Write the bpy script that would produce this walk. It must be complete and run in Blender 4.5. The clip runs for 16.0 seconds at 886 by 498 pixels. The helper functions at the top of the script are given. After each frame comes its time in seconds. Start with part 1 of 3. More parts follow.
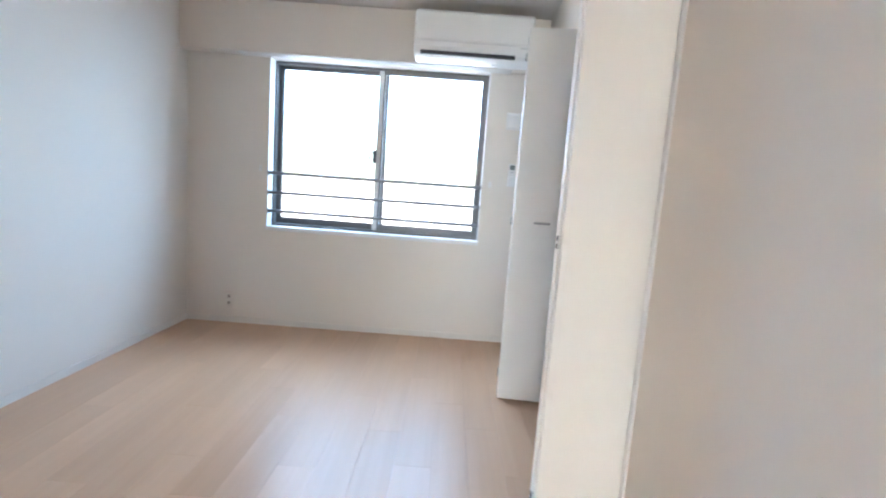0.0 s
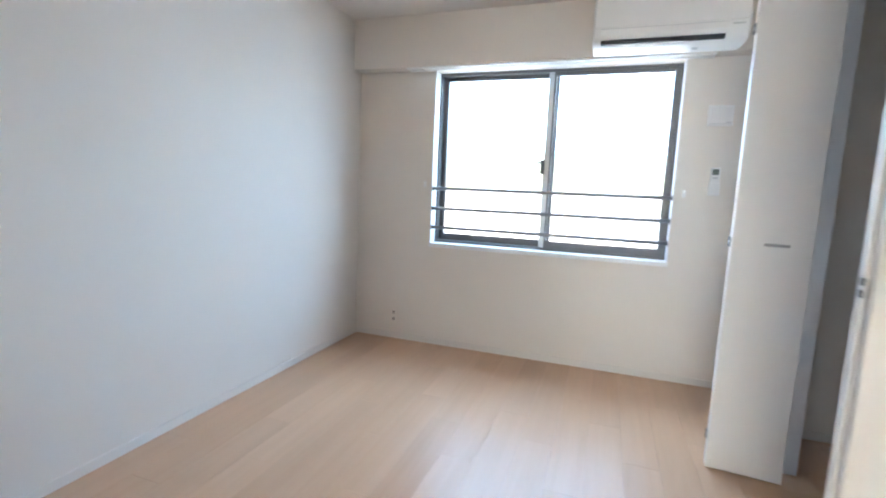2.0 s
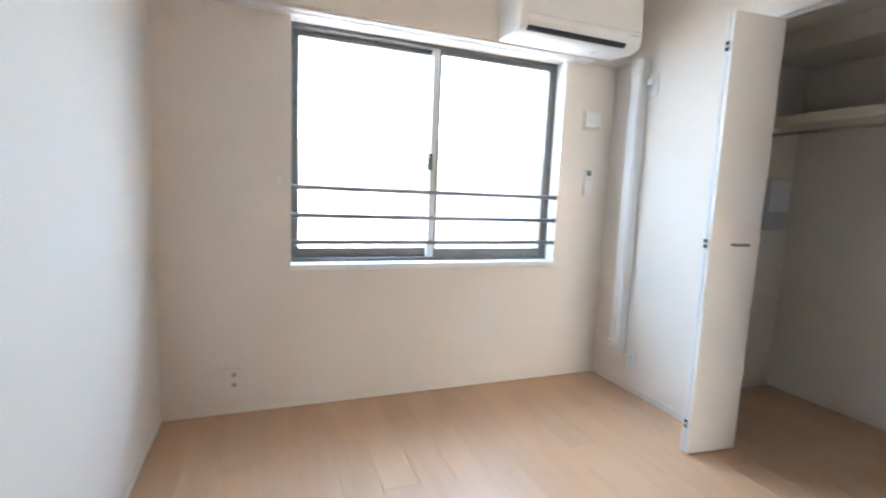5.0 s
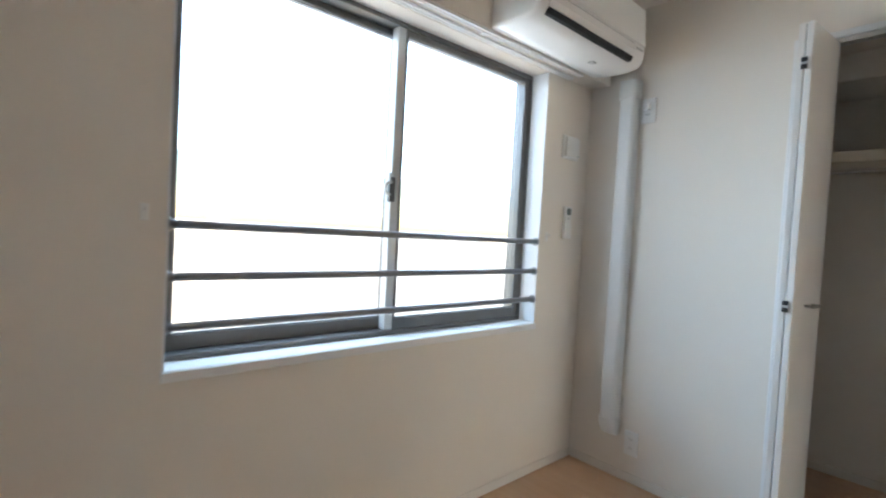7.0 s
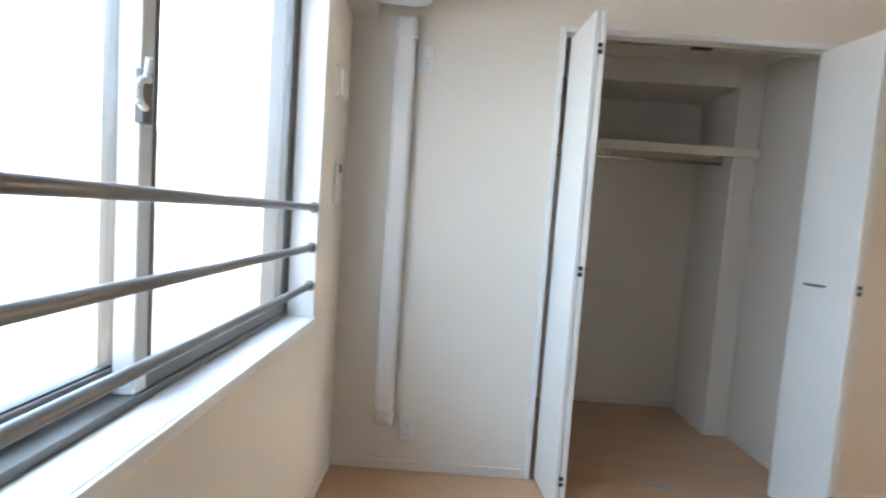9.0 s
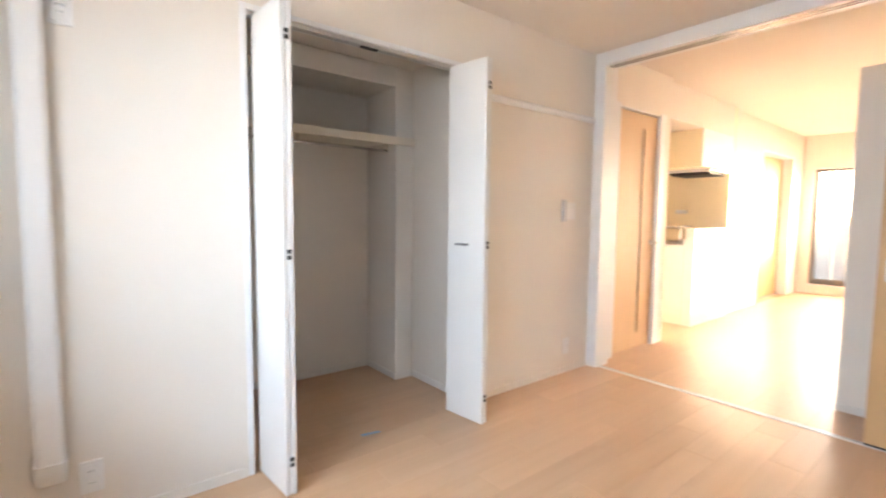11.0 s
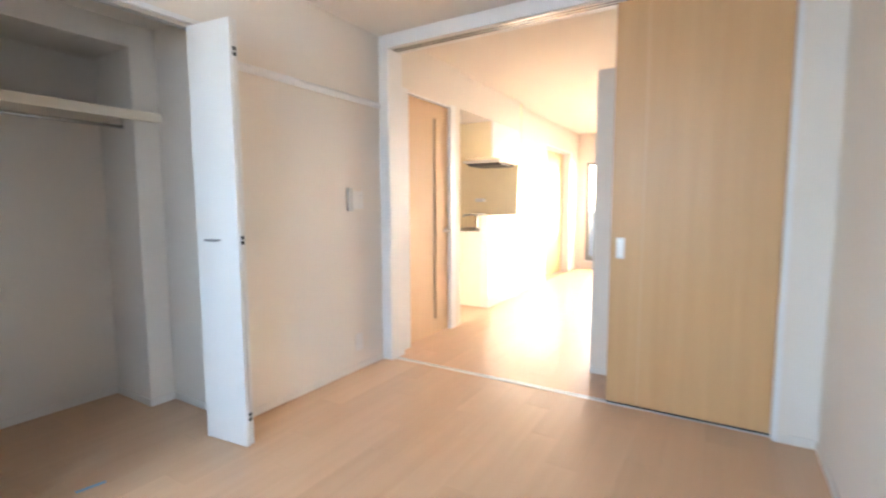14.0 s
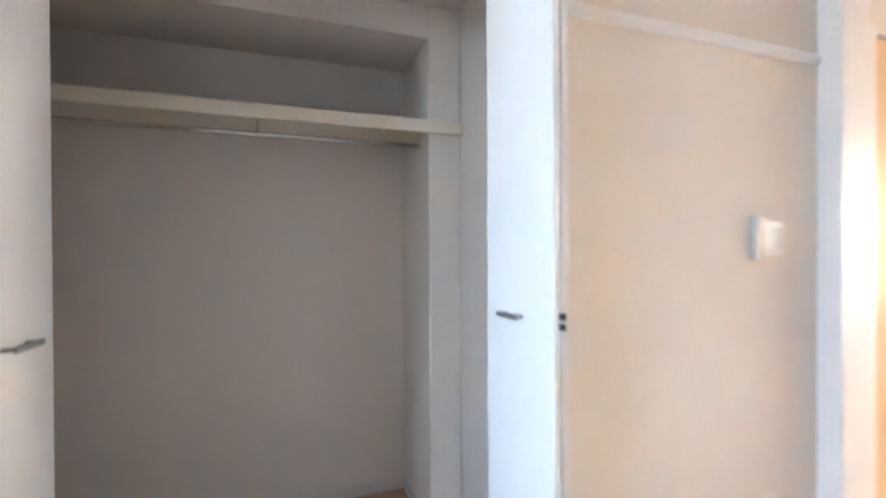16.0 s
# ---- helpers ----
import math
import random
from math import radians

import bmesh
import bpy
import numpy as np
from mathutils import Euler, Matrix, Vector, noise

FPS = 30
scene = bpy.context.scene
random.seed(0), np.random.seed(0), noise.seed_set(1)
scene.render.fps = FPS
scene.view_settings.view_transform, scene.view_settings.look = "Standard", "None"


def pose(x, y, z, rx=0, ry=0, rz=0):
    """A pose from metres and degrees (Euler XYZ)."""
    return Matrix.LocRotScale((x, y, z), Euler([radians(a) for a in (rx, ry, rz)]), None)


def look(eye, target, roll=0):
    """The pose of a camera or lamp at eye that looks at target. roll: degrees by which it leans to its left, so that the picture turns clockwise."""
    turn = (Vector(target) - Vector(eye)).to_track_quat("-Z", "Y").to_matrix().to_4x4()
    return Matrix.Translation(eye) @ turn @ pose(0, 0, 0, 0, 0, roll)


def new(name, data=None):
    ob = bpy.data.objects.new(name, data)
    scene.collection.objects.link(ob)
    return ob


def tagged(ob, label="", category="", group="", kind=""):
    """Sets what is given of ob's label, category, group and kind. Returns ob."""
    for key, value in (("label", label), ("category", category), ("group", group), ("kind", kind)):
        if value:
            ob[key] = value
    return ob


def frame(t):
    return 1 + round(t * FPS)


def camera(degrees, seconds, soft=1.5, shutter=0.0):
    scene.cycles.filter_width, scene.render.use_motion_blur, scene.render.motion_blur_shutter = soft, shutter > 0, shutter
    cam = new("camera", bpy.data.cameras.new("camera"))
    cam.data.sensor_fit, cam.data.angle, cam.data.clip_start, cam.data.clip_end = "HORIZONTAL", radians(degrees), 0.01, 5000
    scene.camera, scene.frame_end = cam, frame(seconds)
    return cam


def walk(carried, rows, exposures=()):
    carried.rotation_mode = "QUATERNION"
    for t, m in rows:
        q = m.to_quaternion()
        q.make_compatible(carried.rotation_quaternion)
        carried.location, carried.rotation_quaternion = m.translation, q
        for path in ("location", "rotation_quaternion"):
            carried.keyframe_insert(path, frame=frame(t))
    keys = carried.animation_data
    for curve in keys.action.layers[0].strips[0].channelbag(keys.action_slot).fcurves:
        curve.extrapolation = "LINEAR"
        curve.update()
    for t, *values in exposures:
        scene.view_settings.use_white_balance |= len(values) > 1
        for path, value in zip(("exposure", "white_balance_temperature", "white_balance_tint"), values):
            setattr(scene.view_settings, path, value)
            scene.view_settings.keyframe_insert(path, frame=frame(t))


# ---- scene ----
cam = camera(87.5, 16.0, soft=2.0, shutter=0.5)
PATH = [
    (0, (1.975, -0.06, 1.121), (1.959, 1.925, 0.875), 4.2),
    (0.5, (1.991, 0.016, 1.117), (1.838, 1.988, 0.822), 4.3),
    (1, (2.039, 0.109, 1.129), (1.793, 2.079, 0.887), 6.6),
    (1.5, (1.991, 0.164, 1.124), (1.263, 2.006, 0.844), 4.2),
    (2, (1.822, 0.222, 1.146), (1.168, 2.096, 0.9), 2.5),
    (2.5, (1.591, 0.297, 1.11), (0.559, 1.991, 0.856), 5.5),
    (3, (1.347, 0.365, 1.167), (0.083, 1.883, 0.857), 3.3),
    (3.5, (1.056, 0.438, 1.117), (0.341, 2.286, 0.848), 2.0),
    (4, (0.857, 0.568, 1.129), (0.623, 2.531, 0.825), 3.3),
    (4.5, (0.67, 0.757, 1.149), (0.805, 2.74, 0.929), 3.9),
    (5, (0.486, 0.928, 1.167), (1.201, 2.781, 0.927), 2.4),
    (5.2, (0.437, 1.005, 1.151), (1.243, 2.819, 0.909), 3.7),
    (7.3, (0.351, 2.161, 1.18), (1.861, 3.472, 1.15), 1.6),
    (7.5, (0.364, 2.268, 1.175), (2.036, 3.364, 1.11), 1.4),
    (8, (0.433, 2.55, 1.185), (2.356, 3.093, 1.1), 1.4),
    (8.2, (0.465, 2.646, 1.17), (2.405, 3.121, 1.071), 2.2),
    (10.3, (0.552, 3.126, 1.156), (2.325, 2.209, 1.029), 1.5),
    (10.5, (0.538, 3.107, 1.152), (2.268, 2.112, 1.027), 0.8),
    (11, (0.525, 3.075, 1.159), (2.084, 1.832, 1.007), 0.6),
    (11.5, (0.498, 3.052, 1.159), (1.832, 1.571, 0.999), 0.6),
    (12, (0.457, 3.034, 1.165), (1.548, 1.366, 1.0), 0.2),
    (12.5, (0.416, 3.017, 1.167), (1.279, 1.22, 1.012), 0.0),
    (13, (0.367, 2.996, 1.164), (1.088, 1.137, 1.006), -0.4),
    (13.5, (0.376, 2.898, 1.143), (1.106, 1.049, 0.925), -1.0),
    (14, (0.421, 2.682, 1.151), (1.456, 0.981, 0.962), -0.2),
    (14.5, (0.619, 2.467, 1.136), (1.829, 0.881, 0.99), 0.5),
    (15, (0.868, 2.271, 1.134), (2.289, 0.872, 0.983), 0.6),
    (15.3, (1.024, 2.137, 1.145), (2.691, 1.033, 1.086), -0.3),
    (15.6, (1.185, 2.062, 1.155), (2.982, 1.19, 1.045), -0.5),
    (15.8, (1.308, 2.014, 1.144), (3.14, 1.218, 1.063), -0.0),
    (16, (1.433, 1.966, 1.165), (3.304, 1.259, 1.153), -0.3),
]
EXPOSURES = [(0.0, 2.75, 5050, 9), (2.0, 2.78, 5150, 9), (3.5, 2.92, 5300, 9), (5.2, 2.88, 5650, 12), (7.3, 1.97, 5750, 9), (8.2, 2.05, 5650, 9),
             (10.3, 2.88, 6600, 18), (12.0, 3.05, 6250, 16), (14.0, 3.0, 5750, 12), (15.4, 3.0, 5600, 12), (16.0, 3.3, 5550, 13)]
walk(cam, [(t, look(eye, target, roll)) for t, eye, target, roll in PATH], EXPOSURES)

# ---- world, sun and window light ----
world = bpy.data.worlds.new("sky")
scene.world = world
world.use_nodes = True
wn = world.node_tree
sky = wn.nodes.new("ShaderNodeTexSky")
sky.sky_type, sky.sun_disc = "NISHITA", False
SUN_EL, SUN_AZ = radians(9.0), radians(207.0)  # azimuth from +y, clockwise
sky.sun_elevation, sky.sun_rotation = SUN_EL, SUN_AZ
wn.nodes["Background"].inputs["Strength"].default_value = 0.15
wn.links.new(sky.outputs[0], wn.nodes["Background"].inputs["Color"])

sun = new("sun", bpy.data.lights.new("sun", "SUN"))
sun.data.energy, sun.data.angle, sun.data.color = 4.0, radians(0.5), (1.0, 0.85, 0.65)
sun_from = Vector((math.sin(SUN_AZ) * math.cos(SUN_EL), math.cos(SUN_AZ) * math.cos(SUN_EL), math.sin(SUN_EL)))
sun.matrix_world = look(sun_from * 20, (0, 0, 0))

glow = new("window_skylight", bpy.data.lights.new("window_skylight", "AREA"))
glow.data.shape, glow.data.size, glow.data.size_y = "RECTANGLE", 15.0, 1.95
glow.data.energy, glow.data.color = 172.0, (0.67, 0.845, 1.0)
glow.matrix_world = look((1.4, 4.55, 2.50), (1.4, 0.0, 2.30))

south = new("balcony_skylight", bpy.data.lights.new("balcony_skylight", "AREA"))
south.data.shape, south.data.size, south.data.size_y = "RECTANGLE", 4.2, 2.5
south.data.energy, south.data.color = 70.0, (1.0, 0.87, 0.65)
south.matrix_world = look((1.4, -7.70, 2.42), (1.4, 0.0, 2.42))


# ---- materials ----
def material(name, rough=0.5, metal=0.0, colour=(0.8, 0.8, 0.8), spec=0.5):
    m = bpy.data.materials.new(name)
    m.use_nodes = True
    b = m.node_tree.nodes["Principled BSDF"]
    b.inputs["Base Color"].default_value = (*colour, 1)
    b.inputs["Roughness"].default_value, b.inputs["Metallic"].default_value = rough, metal
    b.inputs["Specular IOR Level"].default_value = spec
    return m, m.node_tree, b


def coords(nt, scale=(1, 1, 1), random_shift=False, kind="Object"):
    tc = nt.nodes.new("ShaderNodeTexCoord")
    mp = nt.nodes.new("ShaderNodeMapping")
    mp.inputs["Scale"].default_value = scale
    nt.links.new(tc.outputs[kind], mp.inputs["Vector"])
    if random_shift:
        oi = nt.nodes.new("ShaderNodeObjectInfo")
        mu = nt.nodes.new("ShaderNodeMath")
        mu.operation = "MULTIPLY"
        mu.inputs[1].default_value = 37.0
        nt.links.new(oi.outputs["Random"], mu.inputs[0])
        cb = nt.nodes.new("ShaderNodeCombineXYZ")
        for i in range(3):
            nt.links.new(mu.outputs[0], cb.inputs[i])
        nt.links.new(cb.outputs[0], mp.inputs["Location"])
    return mp.outputs["Vector"]


def noise_node(nt, vec, scale, detail=4.0, rough=0.55):
    n = nt.nodes.new("ShaderNodeTexNoise")
    n.inputs["Scale"].default_value, n.inputs["Detail"].default_value, n.inputs["Roughness"].default_value = scale, detail, rough
    nt.links.new(vec, n.inputs["Vector"])
    return n.outputs["Fac"]


def ramp(nt, fac, stops):
    r = nt.nodes.new("ShaderNodeValToRGB")
    e = r.color_ramp.elements
    while len(e) < len(stops):
        e.new(0.5)
    for el, (p, c) in zip(e, stops):
        el.position, el.color = p, (*c, 1)
    nt.links.new(fac, r.inputs["Fac"])
    return r.outputs["Color"]


def bump(nt, b, height, strength, distance):
    n = nt.nodes.new("ShaderNodeBump")
    n.inputs["Strength"].default_value, n.inputs["Distance"].default_value = strength, distance
    nt.links.new(height, n.inputs["Height"])
    nt.links.new(n.outputs[0], b.inputs["Normal"])


def mottled(name, colour, rough, spread=0.04, scale=3.0, fine=0.0, fine_scale=300.0, metal=0.0, spec=0.5, rspread=0.08):
    m, nt, b = material(name, rough, metal, colour, spec)
    v = coords(nt)
    f = noise_node(nt, v, scale)
    lo = tuple(c * (1 - spread) for c in colour)
    hi = tuple(min(1.0, c * (1 + spread)) for c in colour)
    nt.links.new(ramp(nt, f, [(0.3, lo), (0.7, hi)]), b.inputs["Base Color"])
    r2 = noise_node(nt, v, scale * 9)
    mr = nt.nodes.new("ShaderNodeMapRange")
    mr.inputs["To Min"].default_value, mr.inputs["To Max"].default_value = max(0.03, rough - rspread), min(1, rough + rspread)
    nt.links.new(r2, mr.inputs["Value"])
    nt.links.new(mr.outputs[0], b.inputs["Roughness"])
    if fine:
        bump(nt, b, noise_node(nt, v, fine_scale, 3.0, 0.7), fine, 0.002)
    return m


def wood(name, dark, light, along, grain=28.0, rough=0.35, random_shift=False, tint=0.0, coat=0.0):
    """Grain runs along the axis 'along' (0, 1 or 2)."""
    m, nt, b = material(name, rough, spec=0.4)
    sc = [grain] * 3
    sc[along] = grain * 0.045
    v = coords(nt, tuple(sc), random_shift)
    f1 = noise_node(nt, v, 1.0, 6.0, 0.62)
    sc2 = [5.0] * 3
    sc2[along] = 0.5
    f2 = noise_node(nt, coords(nt, tuple(sc2), random_shift), 1.0, 3.0, 0.5)
    add = nt.nodes.new("ShaderNodeMath")
    add.operation = "MULTIPLY_ADD"
    add.inputs[1].default_value = 0.55
    nt.links.new(f1, add.inputs[0])
    mul = nt.nodes.new("ShaderNodeMath")
    mul.operation = "MULTIPLY"
    mul.inputs[1].default_value = 0.45
    nt.links.new(f2, mul.inputs[0])
    nt.links.new(mul.outputs[0], add.inputs[2])
    col = ramp(nt, add.outputs[0], [(0.26, dark), (0.74, light)])
    if tint:
        oi = nt.nodes.new("ShaderNodeObjectInfo")
        hs = nt.nodes.new("ShaderNodeHueSaturation")
        mr = nt.nodes.new("ShaderNodeMapRange")
        mr.inputs["To Min"].default_value, mr.inputs["To Max"].default_value = 1 - tint, 1 + tint
        nt.links.new(oi.outputs["Random"], mr.inputs["Value"])
        nt.links.new(mr.outputs[0], hs.inputs["Value"])
        nt.links.new(col, hs.inputs["Color"])
        col = hs.outputs["Color"]
    nt.links.new(col, b.inputs["Base Color"])
    mr2 = nt.nodes.new("ShaderNodeMapRange")
    mr2.inputs["To Min"].default_value, mr2.inputs["To Max"].default_value = rough - 0.07, rough + 0.08
    nt.links.new(f1, mr2.inputs["Value"])
    nt.links.new(mr2.outputs[0], b.inputs["Roughness"])
    b.inputs["Coat Weight"].default_value = coat
    b.inputs["Coat Roughness"].default_value = 0.22
    bump(nt, b, f1, 0.06, 0.001)
    return m


def wallpaper(name, colour):
    m, nt, b = material(name, 0.75, 0, colour, 0.25)
    v = coords(nt)
    big = noise_node(nt, v, 1.3, 3.0)
    lo = tuple(c * 0.985 for c in colour)
    hi = tuple(min(1, c * 1.012) for c in colour)
    nt.links.new(ramp(nt, big, [(0.3, lo), (0.7, hi)]), b.inputs["Base Color"])
    vo = nt.nodes.new("ShaderNodeTexVoronoi")
    vo.inputs["Scale"].default_value = 320.0
    nt.links.new(v, vo.inputs["Vector"])
    mix = nt.nodes.new("ShaderNodeMath")
    mix.operation = "ADD"
    nt.links.new(vo.outputs["Distance"], mix.inputs[0])
    nt.links.new(noise_node(nt, v, 120.0, 3.0, 0.7), mix.inputs[1])
    bump(nt, b, mix.outputs[0], 0.14, 0.0012)
    return m


def glass(name, rough=0.0, colour=(1, 1, 1)):
    m, nt, b = material(name, rough, 0, colour)
    b.inputs["Transmission Weight"].default_value = 1.0
    b.inputs["IOR"].default_value = 1.45
    return m


WALL = wallpaper("wallpaper_offwhite", (0.750, 0.696, 0.626))
CEIL = wallpaper("ceiling_paper_offwhite", (0.750, 0.696, 0.626))
TRIM = mottled("trim_white_film", (0.77, 0.765, 0.76), 0.38, 0.015, 4.0, 0.03, 500)
BASE = mottled("baseboard_offwhite_film", (0.735, 0.69, 0.63), 0.45, 0.015, 4.0, 0.03, 500)
DOORW = mottled("door_white_laminate", (0.73, 0.72, 0.70), 0.42, 0.015, 2.0, 0.04, 700)
PLANK = wood("floor_beech_plank", (0.530, 0.325, 0.188), (0.630, 0.412, 0.256), 1, 20.0, 0.34, True, 0.045, 0.08)
SUBFLOOR = mottled("floor_joint_shadow_brown", (0.48, 0.32, 0.20), 0.8)
MAPLE = wood("door_maple_veneer", (0.55, 0.330, 0.150), (0.65, 0.415, 0.205), 2, 20.0, 0.4)
# Same door maple made paler: the living room's light is put into the colour.
MAPLE_LIT = wood("door_maple_veneer_lit", (0.63, 0.43, 0.245), (0.70, 0.50, 0.30), 2, 20.0, 0.58)
SHELFWOOD = mottled("shelf_cream_laminate", (0.74, 0.66, 0.53), 0.45, 0.03, 3.0, 0.03)
BAR = mottled("guard_bar_silver_grey", (0.26, 0.26, 0.265), 0.34, 0.04, 12.0, 0.03, 400, 0.4)
ALU = mottled("aluminium_stainless_grey", (0.145, 0.142, 0.138), 0.42, 0.06, 8.0, 0.04, 400, 0.25)
ALU_PALE = mottled("aluminium_pale_grey", (0.60, 0.61, 0.61), 0.40, 0.05, 8.0, 0.04, 400, 0.2)
TRACK = mottled("track_pale_silver", (0.72, 0.72, 0.70), 0.3, 0.03, 8.0, 0.02, 400, 0.25)
ALU_LIGHT = mottled("aluminium_silver", (0.62, 0.62, 0.61), 0.32, 0.04, 8.0, 0.03, 400, 0.9)
HANDLE = mottled("handle_satin_nickel", (0.30, 0.30, 0.30), 0.38, 0.04, 20.0, 0.03, 600, 0.7)
STEEL = mottled("stainless_brushed", (0.58, 0.57, 0.55), 0.3, 0.04, 20.0, 0.04, 600, 1.0)
CHROME = mottled("chrome", (0.75, 0.75, 0.76), 0.12, 0.02, 20.0, 0, 300, 1.0)
PLASTIC = mottled("plastic_white", (0.77, 0.76, 0.74), 0.4, 0.015, 6.0)
PLASTIC_GREY = mottled("plastic_light_grey", (0.55, 0.55, 0.54), 0.45, 0.03, 6.0)
PLASTIC_DARK = mottled("plastic_dark_grey", (0.10, 0.10, 0.10), 0.45, 0.06, 9.0)
DARK = mottled("dark_plastic", (0.02, 0.02, 0.022), 0.5, 0.1, 6.0)
RUBBER = mottled("gasket_black_rubber", (0.03, 0.03, 0.03), 0.7, 0.1, 9.0)
SCREEN = mottled("lcd_grey_green", (0.16, 0.18, 0.16), 0.2, 0.05, 9.0)
SOCKET = mottled("socket_grey_brown", (0.42, 0.37, 0.32), 0.5, 0.05, 9.0)
TAPE = mottled("masking_tape_blue", (0.22, 0.42, 0.62), 0.7, 0.08, 30.0, 0.1, 300)
KITCHEN_PANEL = mottled("kitchen_panel_cream", (0.88, 0.75, 0.50), 0.35, 0.03, 2.0, 0.02)
KITCHEN_BODY = mottled("kitchen_cabinet_cream", (0.78, 0.70, 0.55), 0.4, 0.02, 2.0, 0.02)
CONCRETE = mottled("balcony_concrete_grey", (0.42, 0.41, 0.39), 0.85, 0.08, 5.0, 0.3, 90)
FROST = mottled("frosted_panel_grey_blue", (0.17, 0.20, 0.23), 0.35, 0.03, 2.0)
GROUND = mottled("ground_pale_concrete", (0.42, 0.41, 0.39), 0.9, 0.15, 0.2, 0.3, 10)
BACKING = mottled("hallway_dim_beige", (0.62, 0.52, 0.42), 0.7, 0.05, 3.0)
GLASS = glass("window_glass_clear")
SLIT = mottled("door_slit_glass_frosted", (0.50, 0.42, 0.34), 0.25, 0.03, 6.0)


# ---- building helpers ----
def box(bm, x0, x1, y0, y1, z0, z1, bevel=0.0, seg=1):
    r = bmesh.ops.create_cube(bm, size=1.0, matrix=Matrix.Translation(((x0 + x1) / 2, (y0 + y1) / 2, (z0 + z1) / 2)) @ Matrix.Diagonal((x1 - x0, y1 - y0, z1 - z0, 1)))
    if bevel:
        edges = {e for v in r["verts"] for e in v.link_edges}
        bmesh.ops.bevel(bm, geom=list(edges), offset=bevel, segments=seg, affect="EDGES", profile=0.5)
    return bm


def cyl(bm, p0, p1, r, n=16, r2=None):
    p0, p1 = Vector(p0), Vector(p1)
    d = p1 - p0
    m = Matrix.Translation((p0 + p1) / 2) @ d.to_track_quat("Z", "Y").to_matrix().to_4x4()
    bmesh.ops.create_cone(bm, cap_ends=True, segments=n, radius1=r, radius2=r if r2 is None else r2, depth=d.length, matrix=m)
    return bm


def prism(bm, profile, x0, x1, axis=0):
    """Extrude a closed profile along an axis: 0 takes (y, z), 1 takes (x, z), 2 takes (x, y)."""
    def at(u, v, w):
        return {0: (w, u, v), 1: (u, w, v), 2: (u, v, w)}[axis]
    a = [bm.verts.new(at(u, v, x0)) for u, v in profile]
    b = [bm.verts.new(at(u, v, x1)) for u, v in profile]
    n = len(profile)
    bm.faces.new(a)
    bm.faces.new(b[::-1])
    for i in range(n):
        bm.faces.new((a[i], b[i], b[(i + 1) % n], a[(i + 1) % n]))
    bmesh.ops.recalc_face_normals(bm, faces=bm.faces[:])
    return bm


def tube(bm, points, r, n=10):
    for p, q in zip(points, points[1:]):
        cyl(bm, p, q, r, n)
    return bm


def as_mesh(name, bm, mat, smooth=False):
    me = bpy.data.meshes.new(name)
    if smooth:
        for f in bm.faces:
            f.smooth = len(f.verts) == 4
    bm.to_mesh(me)
    bm.free()
    me.materials.append(mat)
    return me


def part(name, bm, mat, parent=None, label="", smooth=False):
    ob = new(name, as_mesh(name, bm, mat, smooth))
    if parent is not None:
        ob.parent = parent
    if label:
        ob["label"] = label
    return ob


def thing(name, label, category, place=None, group="", kind=""):
    ob = new(name)
    ob.empty_display_size = 0.1
    if place is not None:
        ob.matrix_world = place
    return tagged(ob, label, category, group, kind)


def structure(name, bm, mat, label, category):
    return tagged(part(name, bm, mat), label, category, "", "structure")


def bx(*a, **k):
    return box(bmesh.new(), *a, **k)


def slab(axis, p0, p1, us, vs, holes):
    """A wall from p0 to p1 along an axis, spanning us by vs, with rectangular holes (u0, u1, v0, v1) through it."""
    bm = bmesh.new()
    U = sorted({*us, *(h[0] for h in holes), *(h[1] for h in holes)})
    V = sorted({*vs, *(h[2] for h in holes), *(h[3] for h in holes)})
    U = [u for u in U if us[0] <= u <= us[1]]
    V = [v for v in V if vs[0] <= v <= vs[1]]

    def full(i, j):
        if not (0 <= i < len(U) - 1 and 0 <= j < len(V) - 1):
            return False
        u, v = (U[i] + U[i + 1]) / 2, (V[j] + V[j + 1]) / 2
        return not any(a < u < b and c < v < d for a, b, c, d in holes)

    cache = {}

    def vert(p, u, v):
        key = (p, u, v)
        if key not in cache:
            cache[key] = bm.verts.new({0: (p, u, v), 1: (u, p, v), 2: (u, v, p)}[axis])
        return cache[key]

    for i in range(len(U) - 1):
        for j in range(len(V) - 1):
            if not full(i, j):
                continue
            u0, u1, v0, v1 = U[i], U[i + 1], V[j], V[j + 1]
            for p in (p0, p1):
                bm.faces.new([vert(p, u0, v0), vert(p, u1, v0), vert(p, u1, v1), vert(p, u0, v1)])
            for (di, dj), (a, b) in (((-1, 0), ((u0, v0), (u0, v1))), ((1, 0), ((u1, v0), (u1, v1))), ((0, -1), ((u0, v0), (u1, v0))), ((0, 1), ((u0, v1), (u1, v1)))):
                if not full(i + di, j + dj):
                    bm.faces.new([vert(p0, *a), vert(p0, *b), vert(p1, *b), vert(p1, *a)])
    bmesh.ops.recalc_face_normals(bm, faces=bm.faces[:])
    return bm


# ---- plan ----
W, L, H = 2.58, 3.41, 2.345          # bedroom
WX0, WX1, WZ0, WZ1 = 0.600, 2.203, 0.755, 1.995   # window opening
CY0, CY1, CZ = 1.305, 2.490, 1.990   # closet opening
CB, CN, CF, CC = 3.59, 1.22, 2.90, 2.13  # closet back, near side, far side, ceiling
SX0, SX1, SZ = 0.180, 2.495, 2.250   # sliding door opening
LY, LH = -5.70, 2.39                 # living room far wall, ceiling height
LX = 2.645                           # kitchen front

